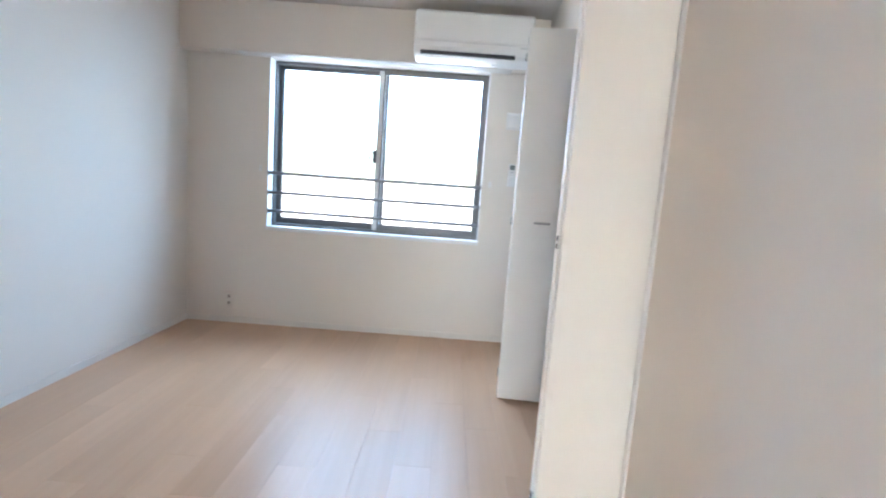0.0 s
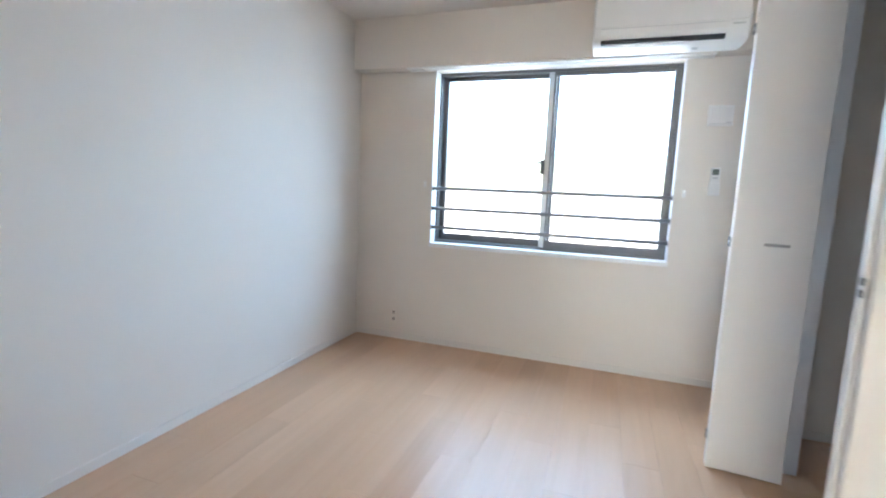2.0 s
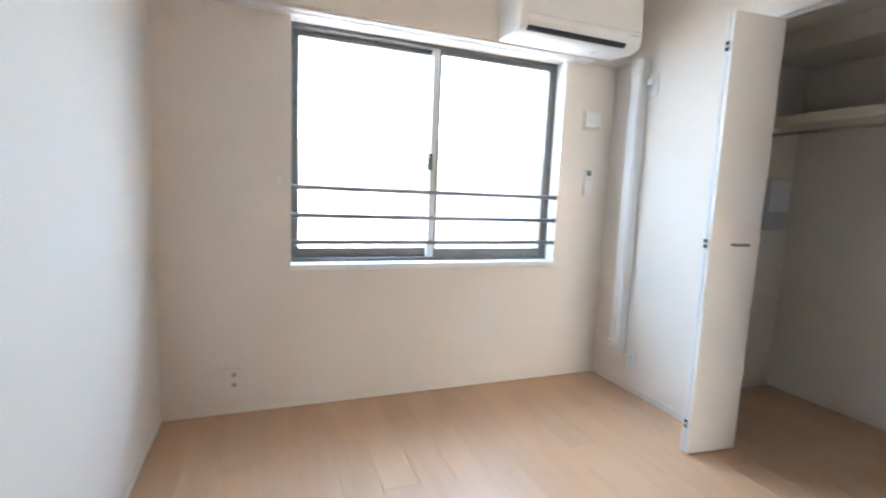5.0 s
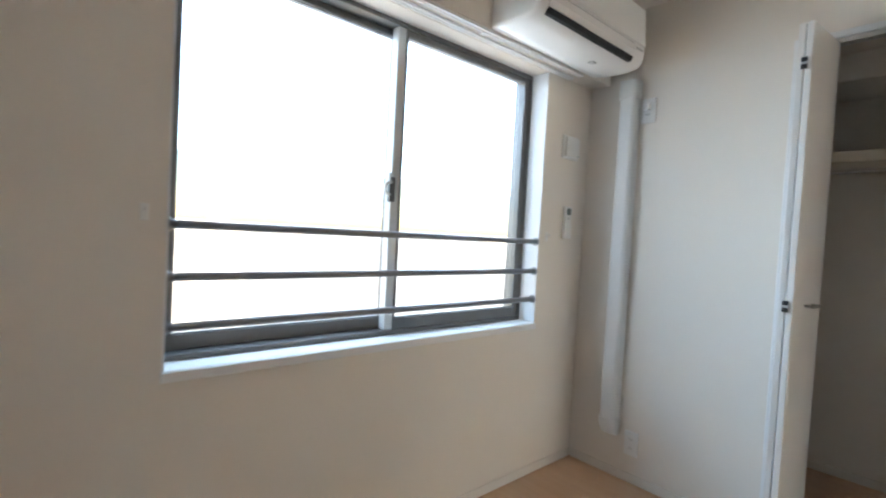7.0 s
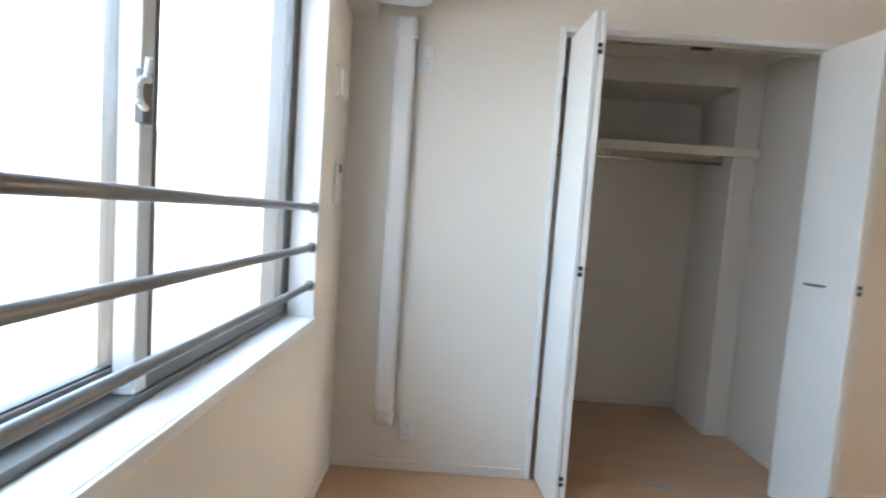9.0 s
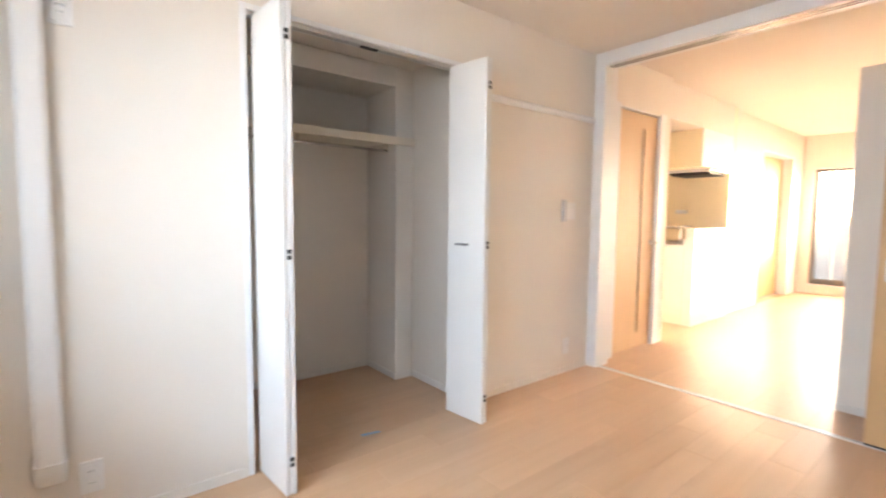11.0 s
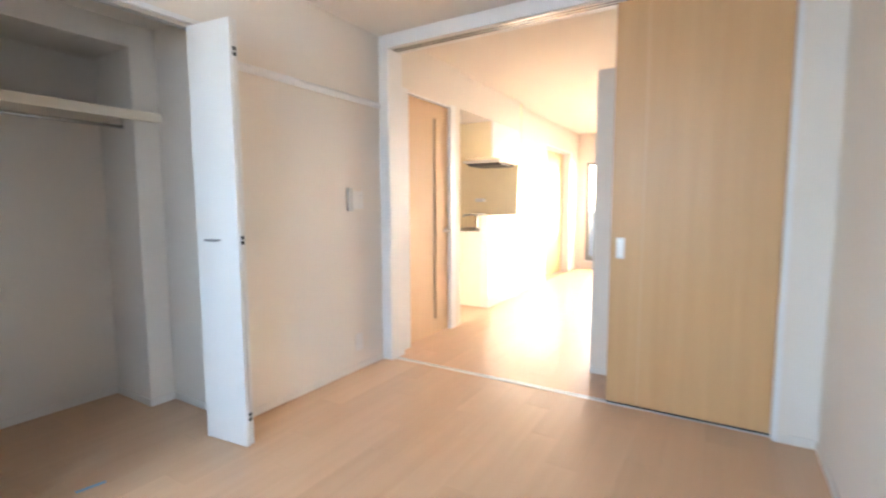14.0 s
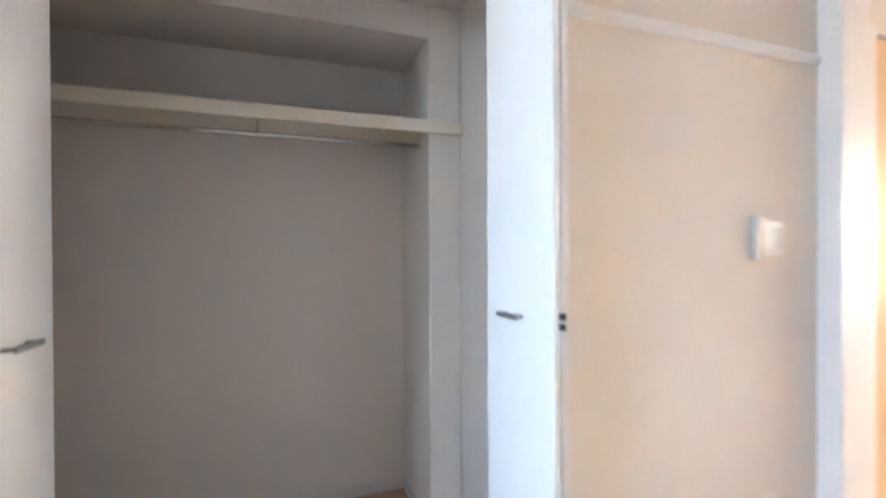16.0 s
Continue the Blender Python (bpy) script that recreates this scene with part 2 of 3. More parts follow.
# ---- large structure ----
structure("wall_window", slab(1, L, L + 0.20, (-0.12, W + 0.12), (-0.1, 2.55), [(WX0, WX1, WZ0, WZ1)]), WALL, "off-white papered wall around the bedroom window", "wall")
structure("wall_left", slab(0, -0.12, 0.0, (LY - 0.15, L), (-0.1, 2.55), []), WALL, "long off-white papered side wall", "wall")
structure("wall_closet", slab(0, W, W + 0.10, (-0.12, L), (-0.1, 2.55), [(CY0 - 0.020, CY1 + 0.020, -0.2, CZ + 0.020)]), WALL, "off-white papered wall with the closet opening", "wall")
structure("wall_sliding", slab(1, -0.12, 0.0, (0.0, W), (-0.1, 2.55), [(SX0 - 0.020, W, -0.2, H - 0.004)]), WALL, "off-white papered wall with the wide sliding door opening", "wall")
structure("ceiling_bedroom", bx(0.0, W, 0.0, L, H, H + 0.1), CEIL, "off-white papered bedroom ceiling", "ceiling")
structure("beam", bx(0.002, W - 0.002, 3.300, L - 0.002, 1.997, H - 0.002, bevel=0.003), WALL, "off-white papered ceiling beam above the window", "beam")

# closet shell
structure("wall_closet_back", slab(0, CB, CB + 0.1, (CN - 0.1, CF + 0.1), (-0.1, 2.4), []), WALL, "off-white papered back wall of the closet", "wall")
structure("wall_closet_near", slab(1, CN - 0.1, CN, (W + 0.10, CB), (-0.1, 2.4), []), WALL, "off-white papered closet side wall", "wall")
structure("wall_closet_far", slab(1, CF, CF + 0.1, (W + 0.10, CB), (-0.1, 2.4), []), WALL, "off-white papered closet side wall with a panel box", "wall")
structure("ceiling_closet", bx(W + 0.10, CB, CN, CF, CC, CC + 0.1), CEIL, "off-white papered closet ceiling", "ceiling")
structure("beam_closet", bx(3.195, CB - 0.002, 1.3585, CF - 0.002, 2.0, CC - 0.002, bevel=0.003), WALL, "off-white papered beam at the back of the closet", "beam")
structure("pillar", bx(3.195, CB - 0.002, CN + 0.002, 1.358, 0.0, CC - 0.002, bevel=0.003), WALL, "off-white papered pillar in the closet corner", "pillar")

# living room shell
structure("ceiling_living", bx(0.0, 3.7, LY, -0.12, LH, LH + 0.1), CEIL, "off-white papered living room ceiling", "ceiling")
structure("wall_living_door", slab(0, W - 0.01, W + 0.09, (-1.065, -0.12), (-0.1, 2.55), [(-0.985, -0.305, -0.2, 2.02)]), WALL, "off-white papered wall around the living room door", "wall")
structure("wall_kitchen_near", slab(1, -1.165, -1.065, (W - 0.01, 3.6), (-0.1, 2.55), []), WALL, "off-white papered kitchen entrance wall", "wall")
structure("wall_kitchen_back", slab(0, 3.6, 3.7, (-2.88, -1.065), (-0.1, 2.55), []), WALL, "off-white papered kitchen back wall", "wall")
structure("wall_kitchen_end", slab(1, -2.88, -2.78, (LX, 3.6), (-0.1, 2.55), []), KITCHEN_PANEL, "cream panelled wall beside the stove", "wall")
structure("wall_living_side", slab(0, 2.70, 2.86, (LY, -2.88), (-0.1, 2.55), [(-5.245, -3.975, -0.2, 2.03)]), WALL, "off-white papered living room wall with a recessed door", "wall")
FX0, FX1, FZ0, FZ1 = 0.20, 2.545, 0.150, 1.885
structure("wall_living_far", slab(1, LY - 0.15, LY, (-0.12, 2.95), (-0.1, 2.55), [(FX0, FX1, FZ0, FZ1)]), WALL, "off-white papered wall around the balcony window", "wall")
structure("partition_wall", bx(0.002, 1.17, -0.61, -0.49, 0.0, 2.02, bevel=0.003), WALL, "white papered partition standing behind the sliding door", "partition")

# ---- baseboards and trim ----
BH, BT = 0.045, 0.008


def baseboard(x0, x1, y0, y1):
    structure("baseboard", bx(x0, x1, y0, y1, 0.0, BH, bevel=0.002), BASE, "low white baseboard along the wall", "baseboard")


baseboard(0.0005, BT, 0.0, L)
baseboard(BT, W - BT, L - BT, L - 0.0005)
baseboard(W - BT, W - 0.0005, 2.525, L - BT)
baseboard(W - BT, W - 0.0005, 0.012, 1.275)
baseboard(BT, SX0 - 0.03, 0.0005, BT)
baseboard(CB - BT, CB - 0.0005, 1.366, CF)
baseboard(3.187, 3.1945, CN + BT, 1.366)
baseboard(3.195, CB - BT, 1.3585, 1.366)
baseboard(W + 0.10, 3.187, CN + 0.0005, CN + BT)
baseboard(W + 0.10, CB - BT, CF - BT, CF - 0.0005)
baseboard(0.002, 1.17, -0.4895, -0.482)
baseboard(2.692, 2.6995, -3.965, -2.89)
baseboard(2.692, 2.6995, LY, -5.255)
baseboard(BT, 2.692, LY + 0.0005, LY + BT)


def casing(name, bm, label):
    return structure(name, bm, TRIM, label, "trim")


# closet opening lining, slightly proud of the wall
casing("trim", bx(W - 0.006, W + 0.1, CY0 - 0.025, CY0, 0.0, CZ + 0.025, bevel=0.002), "white closet jamb lining")
casing("trim", bx(W - 0.006, W + 0.1, CY1, CY1 + 0.025, 0.0, CZ + 0.025, bevel=0.002), "white closet jamb lining")
casing("trim", bx(W - 0.006, W + 0.1, CY0, CY1, CZ, CZ + 0.025, bevel=0.002), "white closet head lining")
# sliding door frame
casing("trim", bx(SX1, W - 0.001, -0.155, 0.010, 0.0, SZ, bevel=0.002), "white sliding door jamb")
casing("trim", bx(SX0 - 0.024, SX0, -0.13, 0.008, 0.0, SZ, bevel=0.002), "white sliding door jamb")
casing("trim", bx(SX0 - 0.024, W - 0.001, -0.155, 0.010, SZ, H - 0.003, bevel=0.002), "white sliding door head")
# living door casing
casing("trim", bx(W - 0.022, W + 0.09, -0.325, -0.157, 0.0, 2.045, bevel=0.002), "white door jamb")
casing("trim", bx(W - 0.022, W + 0.09, -1.063, -0.975, 0.0, 2.045, bevel=0.002), "white door jamb")
casing("trim", bx(W - 0.0125, W + 0.09, -0.975, -0.325, 2.018, 2.030, bevel=0.002), "white door head")
# recess lining of the far door
casing("trim", bx(2.694, 2.855, -5.250, -5.225, 0.0, 2.035, bevel=0.002), "white recess jamb")
casing("trim", bx(2.694, 2.855, -3.995, -3.970, 0.0, 2.035, bevel=0.002), "white recess jamb")
casing("trim", bx(2.694, 2.855, -5.225, -3.995, 2.01, 2.035, bevel=0.002), "white recess head")
# picture rail on the closet wall
casing("picture_rail", prism(bmesh.new(), [(W - 0.0005, 1.840), (W - 0.012, 1.844), (W - 0.020, 1.856), (W - 0.020, 1.868), (W - 0.012, 1.882), (W - 0.0005, 1.884)], 0.012, 1.279, 1), "slim white picture rail")


# ---- windows ----
def sliding_window(name, x0, x1, z0, z1, yf, label, inward=1, stile=0.048, bottom=0.046, lock_z=1.344):
    """Two-sash sliding window: frame, two sashes with panes, crescent lock. yf: inner face of the frame; inward -1 looks to +y."""
    win = thing(name, label, "window", None, "", "structure")
    s = inward

    def ybox(a, b, c, d, e, f, bev=0.002):
        ya, yb = yf + s * c, yf + s * d
        return bx(a, b, min(ya, yb), max(ya, yb), e, f, bevel=bev)
    t, so = 0.018, 0.034
    deep = 0.042
    part("window_frame", ybox(x0, x1, 0, 0.104, z1 - t, z1), ALU, win)
    part("window_frame", ybox(x0, x1, 0, 0.104, z0, z0 + t), ALU, win)
    part("window_frame", ybox(x0, x0 + t, 0, 0.104, z0 + t, z1 - t), ALU, win)
    part("window_frame", ybox(x1 - t, x1, 0, 0.104, z0 + t, z1 - t), ALU, win)
    mid = (x0 + x1) / 2 + 0.014
    lap = 0.034
    for a, b, yo in ((x0 + t, mid + lap, 0.058), (mid - lap, x1 - t, 0.008)):
        la, lb = (so, stile) if a < mid - 0.2 else (stile, so)
        sash = part("sash", ybox(a, a + la, yo, yo + deep, z0 + t, z1 - t), ALU if a < mid - 0.2 else ALU_PALE, win)
        if a > mid - 0.2:
            part("glazing_bead", ybox(a + la * 0.76, a + la + 0.001, yo - 0.002, yo + 0.012, z0 + t + 0.001, z1 - t - 0.001, 0.001), ALU, sash, "dark bead beside the pane")
        part("stile", ybox(b - lb, b, yo, yo + deep, z0 + t, z1 - t), ALU, sash)
        part("rail", ybox(a + la, b - lb, yo, yo + deep, z1 - t - 0.024, z1 - t), ALU, sash)
        part("rail", ybox(a + la, b - lb, yo, yo + deep, z0 + t, z0 + t + bottom), ALU, sash)
        pane = part("pane", ybox(a + la - 0.006, b - lb + 0.006, yo + 0.013, yo + 0.019, z0 + t + bottom - 0.006, z1 - t - 0.018, 0), GLASS, sash, "clear glass pane")
        pane.visible_shadow = False
        for zz in (z0 + t + bottom, z1 - t - 0.026):
            part("gasket", ybox(a + la, b - lb, yo + 0.008, yo + 0.012, zz, zz + 0.003, 0), RUBBER, sash)
    if lock_z:
        cx = mid - lap - 0.008
        lock = part("lock", ybox(cx - 0.010, cx + 0.016, -0.010, 0.0075, lock_z - 0.050, lock_z + 0.046), PLASTIC_DARK, win, "dark grey crescent window lock")
        bm = bmesh.new()
        yy = yf - s * 0.016
        for i in range(9):
            a0, a1 = math.pi * (0.45 + i / 9), math.pi * (0.45 + (i + 1) / 9)
            cyl(bm, (cx - 0.010 + 0.026 * math.cos(a0), yy, lock_z + 0.026 * math.sin(a0)), (cx - 0.010 + 0.026 * math.cos(a1), yy, lock_z + 0.026 * math.sin(a1)), 0.0065, 8)
        cyl(bm, (cx - 0.014, yy, lock_z + 0.020), (cx - 0.030, yy - s * 0.016, lock_z + 0.058), 0.006, 8)
        part("lever", bm, ALU_PALE, lock, "pale metal crescent lever")
    return win


win = sliding_window("window_1", WX0, WX1, WZ0 + 0.012, WZ1, 3.505, "grey aluminium two-pane sliding window with blown-out daylight", 1)
part("window_sill", bx(WX0, WX1, L + 0.0005, 3.5049, WZ0, WZ0 + 0.012, bevel=0.002), TRIM, win, "white window sill board")
part("sill_nosing", bx(WX0 - 0.003, WX1 + 0.003, L - 0.011, L - 0.0005, WZ0 - 0.018, WZ0 + 0.0115, bevel=0.003, seg=2), TRIM, win, "white front edge of the sill")
part("reveal_lining", bx(WX0, WX0 + 0.006, L - 0.002, 3.5049, WZ0 + 0.012, WZ1, bevel=0.001), TRIM, win, "white side lining")
part("reveal_lining", bx(WX1 - 0.006, WX1, L - 0.002, 3.5049, WZ0 + 0.012, WZ1, bevel=0.001), TRIM, win, "white side lining")

win2 = sliding_window("window_2", FX0, FX1, FZ0, FZ1, LY - 0.035, "aluminium balcony sliding window beyond the living room", -1, 0.04, 0.06, None)
part("window_sill", bx(FX0, FX1, LY - 0.034, LY + 0.012, FZ0 - 0.02, FZ0, bevel=0.002), TRIM, win2, "white window sill board")

# safety bars across the window recess
guard = thing("window_guard_rail", "three grey metal safety bars across the window recess", "guard rail", pose(1.4, 3.425, 0.88))
for z in (0.883, 1.022, 1.167):
    bar = part("bar", cyl(bmesh.new(), (WX0 + 0.014 - 1.4, 0, z - 0.88), (WX1 - 0.014 - 1.4, 0, z - 0.88), 0.0125, 18), BAR, guard, "", True)
    for xe, d in ((WX0 + 0.006, 1), (WX1 - 0.006, -1)):
        bm = cyl(bmesh.new(), (xe - 1.4, 0, z - 0.88), (xe + d * 0.006 - 1.4, 0, z - 0.88), 0.019, 18)
        cyl(bm, (xe + d * 0.006 - 1.4, 0, z - 0.88), (xe + d * 0.022 - 1.4, 0, z - 0.88), 0.0125, 18)
        part("flange", bm, BAR, bar, "round wall flange", True)

# curtain rail under the beam
crail = thing("curtain_rail", "white double curtain rail under the beam above the window", "curtain rail", pose(1.4, 3.35, 1.9855))
for yo in (-0.032, 0.026):
    bm = bmesh.new()
    prism(bm, [(yo - 0.013, 0.0110), (yo - 0.013, 0.001), (yo - 0.005, 0.001), (yo - 0.005, 0.005), (yo + 0.005, 0.005), (yo + 0.005, 0.001), (yo + 0.013, 0.001), (yo + 0.013, 0.0110)], -0.975, 0.93)
    tr = part("track", bm, PLASTIC, crail)
    for xe in (-0.982, 0.93):
        part("end_cap", bx(xe, xe + 0.007, yo - 0.015, yo + 0.015, -0.001, 0.0110, bevel=0.002), PLASTIC, tr)
for xo in (-0.85, -0.28, 0.28, 0.85):
    part("bracket", bx(xo - 0.012, xo + 0.012, -0.05, 0.044, 0.0065, 0.0118), PLASTIC, crail)
for xh in (0.549, 2.257):
    hook = thing("tassel_hook", "small white curtain tassel hook on the wall", "hook", pose(xh, L, 1.195), "tassel hooks")
    part("plate", bx(-0.010, 0.010, -0.004, -0.0005, -0.022, 0.022, bevel=0.0015), PLASTIC, hook)
    part("hook", tube(bmesh.new(), [(0, -0.004, 0.008), (0, -0.02, 0.004), (0, -0.026, 0.014)], 0.0028, 8), PLASTIC, hook)


# ---- closet folding doors ----
PT = 0.021


def door_panel(name, p0, p1, mat, parent, label=""):
    """An upright panel from tip p0 to wall end p1 (plan), thickness to the left of the way p0 -> p1."""
    d = Vector((p1[0] - p0[0], p1[1] - p0[1], 0))
    ob = part(name, bx(0, d.length, 0, PT, 0.007, 1.974, bevel=0.0025), mat, parent, label)
    ob.matrix_local = pose(p0[0], p0[1], 0, 0, 0, math.degrees(math.atan2(d.y, d.x)))
    return ob


def bifold(name, tip_y, sign, label):
    """sign +1: the handle panel faces +y."""
    door = thing(name, label, "folding door", pose(2.322, tip_y, 0), "closet folding doors")
    # panels in local plan: tip at x 0, wall at x about 0.27
    if sign > 0:
        hp = door_panel("panel", (-0.010, 0.003), (0.262, 0.033), DOORW, door)
        op = door_panel("panel", (-0.004, -0.023), (0.266, -0.036), DOORW, door)
        hy = PT
    else:
        hp = door_panel("panel", (-0.008, -0.020), (0.267, -0.046), DOORW, door)
        op = door_panel("panel", (-0.004, 0.003), (0.266, 0.026), DOORW, door)
        hy = 0.0
    # handle: flat bow pull on the handle panel
    bm = bmesh.new()
    o = hy + sign * 0.020
    box(bm, 0.108, 0.192, min(o, o + sign * 0.007), max(o, o + sign * 0.007), 0.986, 0.998, bevel=0.002)
    for xx in (0.116, 0.184):
        cyl(bm, (xx, hy, 0.992), (xx, o, 0.992), 0.004, 8)
    part("handle", bm, HANDLE, hp, "satin nickel bar handle")
    gap = (0.0, 0.002)
    for z in (0.150, 0.993, 1.832):
        yc = sum(gap) / 2
        bm = bx(-0.013, -0.0035, yc - 0.011, yc + 0.011, z - 0.020, z + 0.020, bevel=0.0015)
        hinge = part("hinge", bm, PLASTIC_GREY, door, "folding hinge with dark leaves")
        for dz in (-0.012, 0.012):
            part("leaf", bx(-0.0150, -0.0125, yc - 0.009, yc + 0.009, z + dz - 0.008, z + dz + 0.008, bevel=0.001), DARK, hinge)
    part("pivot", cyl(bmesh.new(), (0.252, -0.018 if sign > 0 else 0.03, 0.0), (0.252, -0.018 if sign > 0 else 0.03, 0.013), 0.008, 10), STEEL, door)
    return door


bifold("closet_folding_door", 1.348, 1, "white folding closet door standing folded open")
bifold("closet_folding_door", 2.420, -1, "white folding closet door folded open toward the window side")

# head track of the closet
ctrack = thing("closet_door_track", "grey aluminium folding door track under the closet head", "door track", pose(W + 0.02, 1.9, CZ))
bm = bmesh.new()
prism(bm, [(-0.017, -0.0005), (-0.017, -0.020), (-0.006, -0.020), (-0.006, -0.012), (0.006, -0.012), (0.006, -0.020), (0.017, -0.020), (0.017, -0.0005)], CY0 - 1.9 + 0.002, CY1 - 1.9 - 0.002, 1)
part("track", bm, ALU_LIGHT, ctrack)
part("catch", bx(-0.012, 0.012, -0.045, 0.045, -0.026, -0.0125, bevel=0.002), DARK, ctrack, "dark centre catch")

# ---- closet fittings ----
shelf = thing("closet_shelf", "cream laminated shelf spanning the closet below its ceiling", "shelf", pose(3.185, 2.06, 1.615))
part("board", bx(0.0, 0.403, 1.3585 - 2.06, CF - 2.06 - 0.002, 0.028, 0.050), SHELFWOOD, shelf)
part("front_edge", bx(-0.020, -0.0005, CN - 2.06 + 0.002, CF - 2.06 - 0.002, 0.0, 0.052, bevel=0.003), SHELFWOOD, shelf, "cream front lipping")
rod = thing("hanging_rod", "chrome clothes rod under the closet shelf", "clothes rod", pose(3.30, 2.1, 1.588))
part("rod", cyl(bmesh.new(), (0, 1.361 - 2.1, 0), (0, CF - 2.1 - 0.003, 0), 0.0095, 18), CHROME, rod, "", True)
for yy in (1.366, 2.0, CF - 0.02):
    bm = bx(-0.012, 0.012, yy - 2.1 - 0.004, yy - 2.1 + 0.004, 0.006, 0.0545, bevel=0.001)
    cyl(bm, (0, yy - 2.1 - 0.006, 0), (0, yy - 2.1 + 0.006, 0), 0.013, 14)
    part("bracket", bm, CHROME, rod)
meter = thing("distribution_board", "grey-white distribution panel on the closet side wall", "panel box", pose(3.40, CF, 1.18))
part("body", bx(-0.085, 0.085, -0.05, -0.0005, -0.155, 0.155, bevel=0.004, seg=2), PLASTIC_GREY, meter)
part("cover", bx(-0.078, 0.078, -0.062, -0.0495, -0.045, 0.148, bevel=0.004, seg=2), PLASTIC, meter)
part("cover", bx(-0.078, 0.078, -0.062, -0.0495, -0.148, -0.051, bevel=0.004, seg=2), PLASTIC_GREY, meter)
tape = thing("tape_strip", "short strip of blue masking tape on the closet floor", "tape", pose(2.60, 1.895, 0.0, 0, 0, 80))
part("tape", bx(-0.05, 0.05, -0.010, 0.010, 0.0003, 0.0012), TAPE, tape)

# ---- air conditioner ----
ac = thing("air_conditioner", "white wall-mounted air conditioner on the beam", "air conditioner", pose(2.07, 3.30, 2.0))
X0, X1, DEEP = -0.404, 0.366, 1.12


def ac_profile(points):
    return [(y * DEEP, z) for y, z in points]


prof = [(-0.001, -0.002), (-0.001, 0.280), (-0.165, 0.280), (-0.198, 0.274), (-0.214, 0.258), (-0.221, 0.160), (-0.2235, 0.080), (-0.222, 0.045), (-0.214, 0.012), (-0.196, -0.006), (-0.150, -0.014), (-0.06, -0.010)]
bm = prism(bmesh.new(), ac_profile(prof), X0, X1)
bmesh.ops.bevel(bm, geom=[e for e in bm.edges if abs(e.verts[0].co.x - e.verts[1].co.x) < 1e-6], offset=0.016, segments=4, affect="EDGES", profile=0.5)
part("body", bm, PLASTIC, ac, "", True)
part("front_panel", prism(bmesh.new(), ac_profile([(-0.216, 0.256), (-0.2195, 0.252), (-0.2275, 0.085), (-0.2235, 0.082)]), X0 + 0.014, X1 - 0.014), PLASTIC, ac, "plain white front panel")
part("flap", prism(bmesh.new(), ac_profile([(-0.2225, 0.073), (-0.2265, 0.071), (-0.2305, 0.042), (-0.222, 0.020), (-0.218, 0.023), (-0.2245, 0.042)]), X0 + 0.042, X1 - 0.110), PLASTIC, ac, "closed white airflow flap")
part("air_slot", prism(bmesh.new(), ac_profile([(-0.2195, 0.0185), (-0.2240, 0.015), (-0.2165, -0.003), (-0.203, -0.005)]), X0 + 0.045, X1 - 0.113), DARK, ac, "dark air outlet slot")
part("flap_gap", prism(bmesh.new(), ac_profile([(-0.2225, 0.0765), (-0.2262, 0.0765), (-0.2262, 0.0745), (-0.2225, 0.0745)]), X0 + 0.042, X1 - 0.110), PLASTIC_GREY, ac)
part("sensor", bx(X0 + 0.52, X0 + 0.55, -0.135, -0.11, -0.0185, -0.0125, bevel=0.0015), PLASTIC_GREY, ac)
part("lamp_window", bx(X1 - 0.085, X1 - 0.030, -0.2555, -0.249, 0.060, 0.066, bevel=0.001), PLASTIC_GREY, ac)

duct = thing("pipe_cover", "white plastic pipe cover running down the corner from the air conditioner", "pipe cover", pose(W, 3.170, 0.0))


def rounded(w, d, r, n=5):
    pts = [(-0.0006, -w / 2), (-0.0006, w / 2)]
    for k in range(n + 1):
        a = math.pi / 2 * k / n
        pts.append((-(d - r) - r * math.sin(a), w / 2 - r + r * math.cos(a)))
    for k in range(n + 1):
        a = math.pi / 2 * k / n
        pts.append((-(d - r) - r * math.cos(a), -w / 2 + r - r * math.sin(a)))
    return pts


part("cover", prism(bmesh.new(), rounded(0.082, 0.064, 0.022), 0.30, 1.90, 2), PLASTIC, duct, "", False)
part("joint", prism(bmesh.new(), rounded(0.094, 0.071, 0.024), 1.90, 1.985, 2), PLASTIC, duct, "wider white joint piece")
bm = bmesh.new()
rings = []
for k in range(8):
    a = math.pi / 2 * k / 7
    depth = 0.014 + 0.056 * math.cos(a)
    rings.append([bm.verts.new((x, y, 0.300 - 0.09 * math.sin(a))) for x, y in rounded(0.092 - 0.020 * (k / 7) ** 2, depth, min(0.024, depth * 0.45))])
for lo, hi in zip(rings, rings[1:]):
    for i in range(len(lo)):
        j = (i + 1) % len(lo)
        bm.faces.new((lo[i], lo[j], hi[j], hi[i]))
bm.faces.new(rings[0])
bm.faces.new(rings[-1][::-1])
bmesh.ops.recalc_face_normals(bm, faces=bm.faces[:])
part("end_cap", bm, PLASTIC, duct, "rounded white end cap")


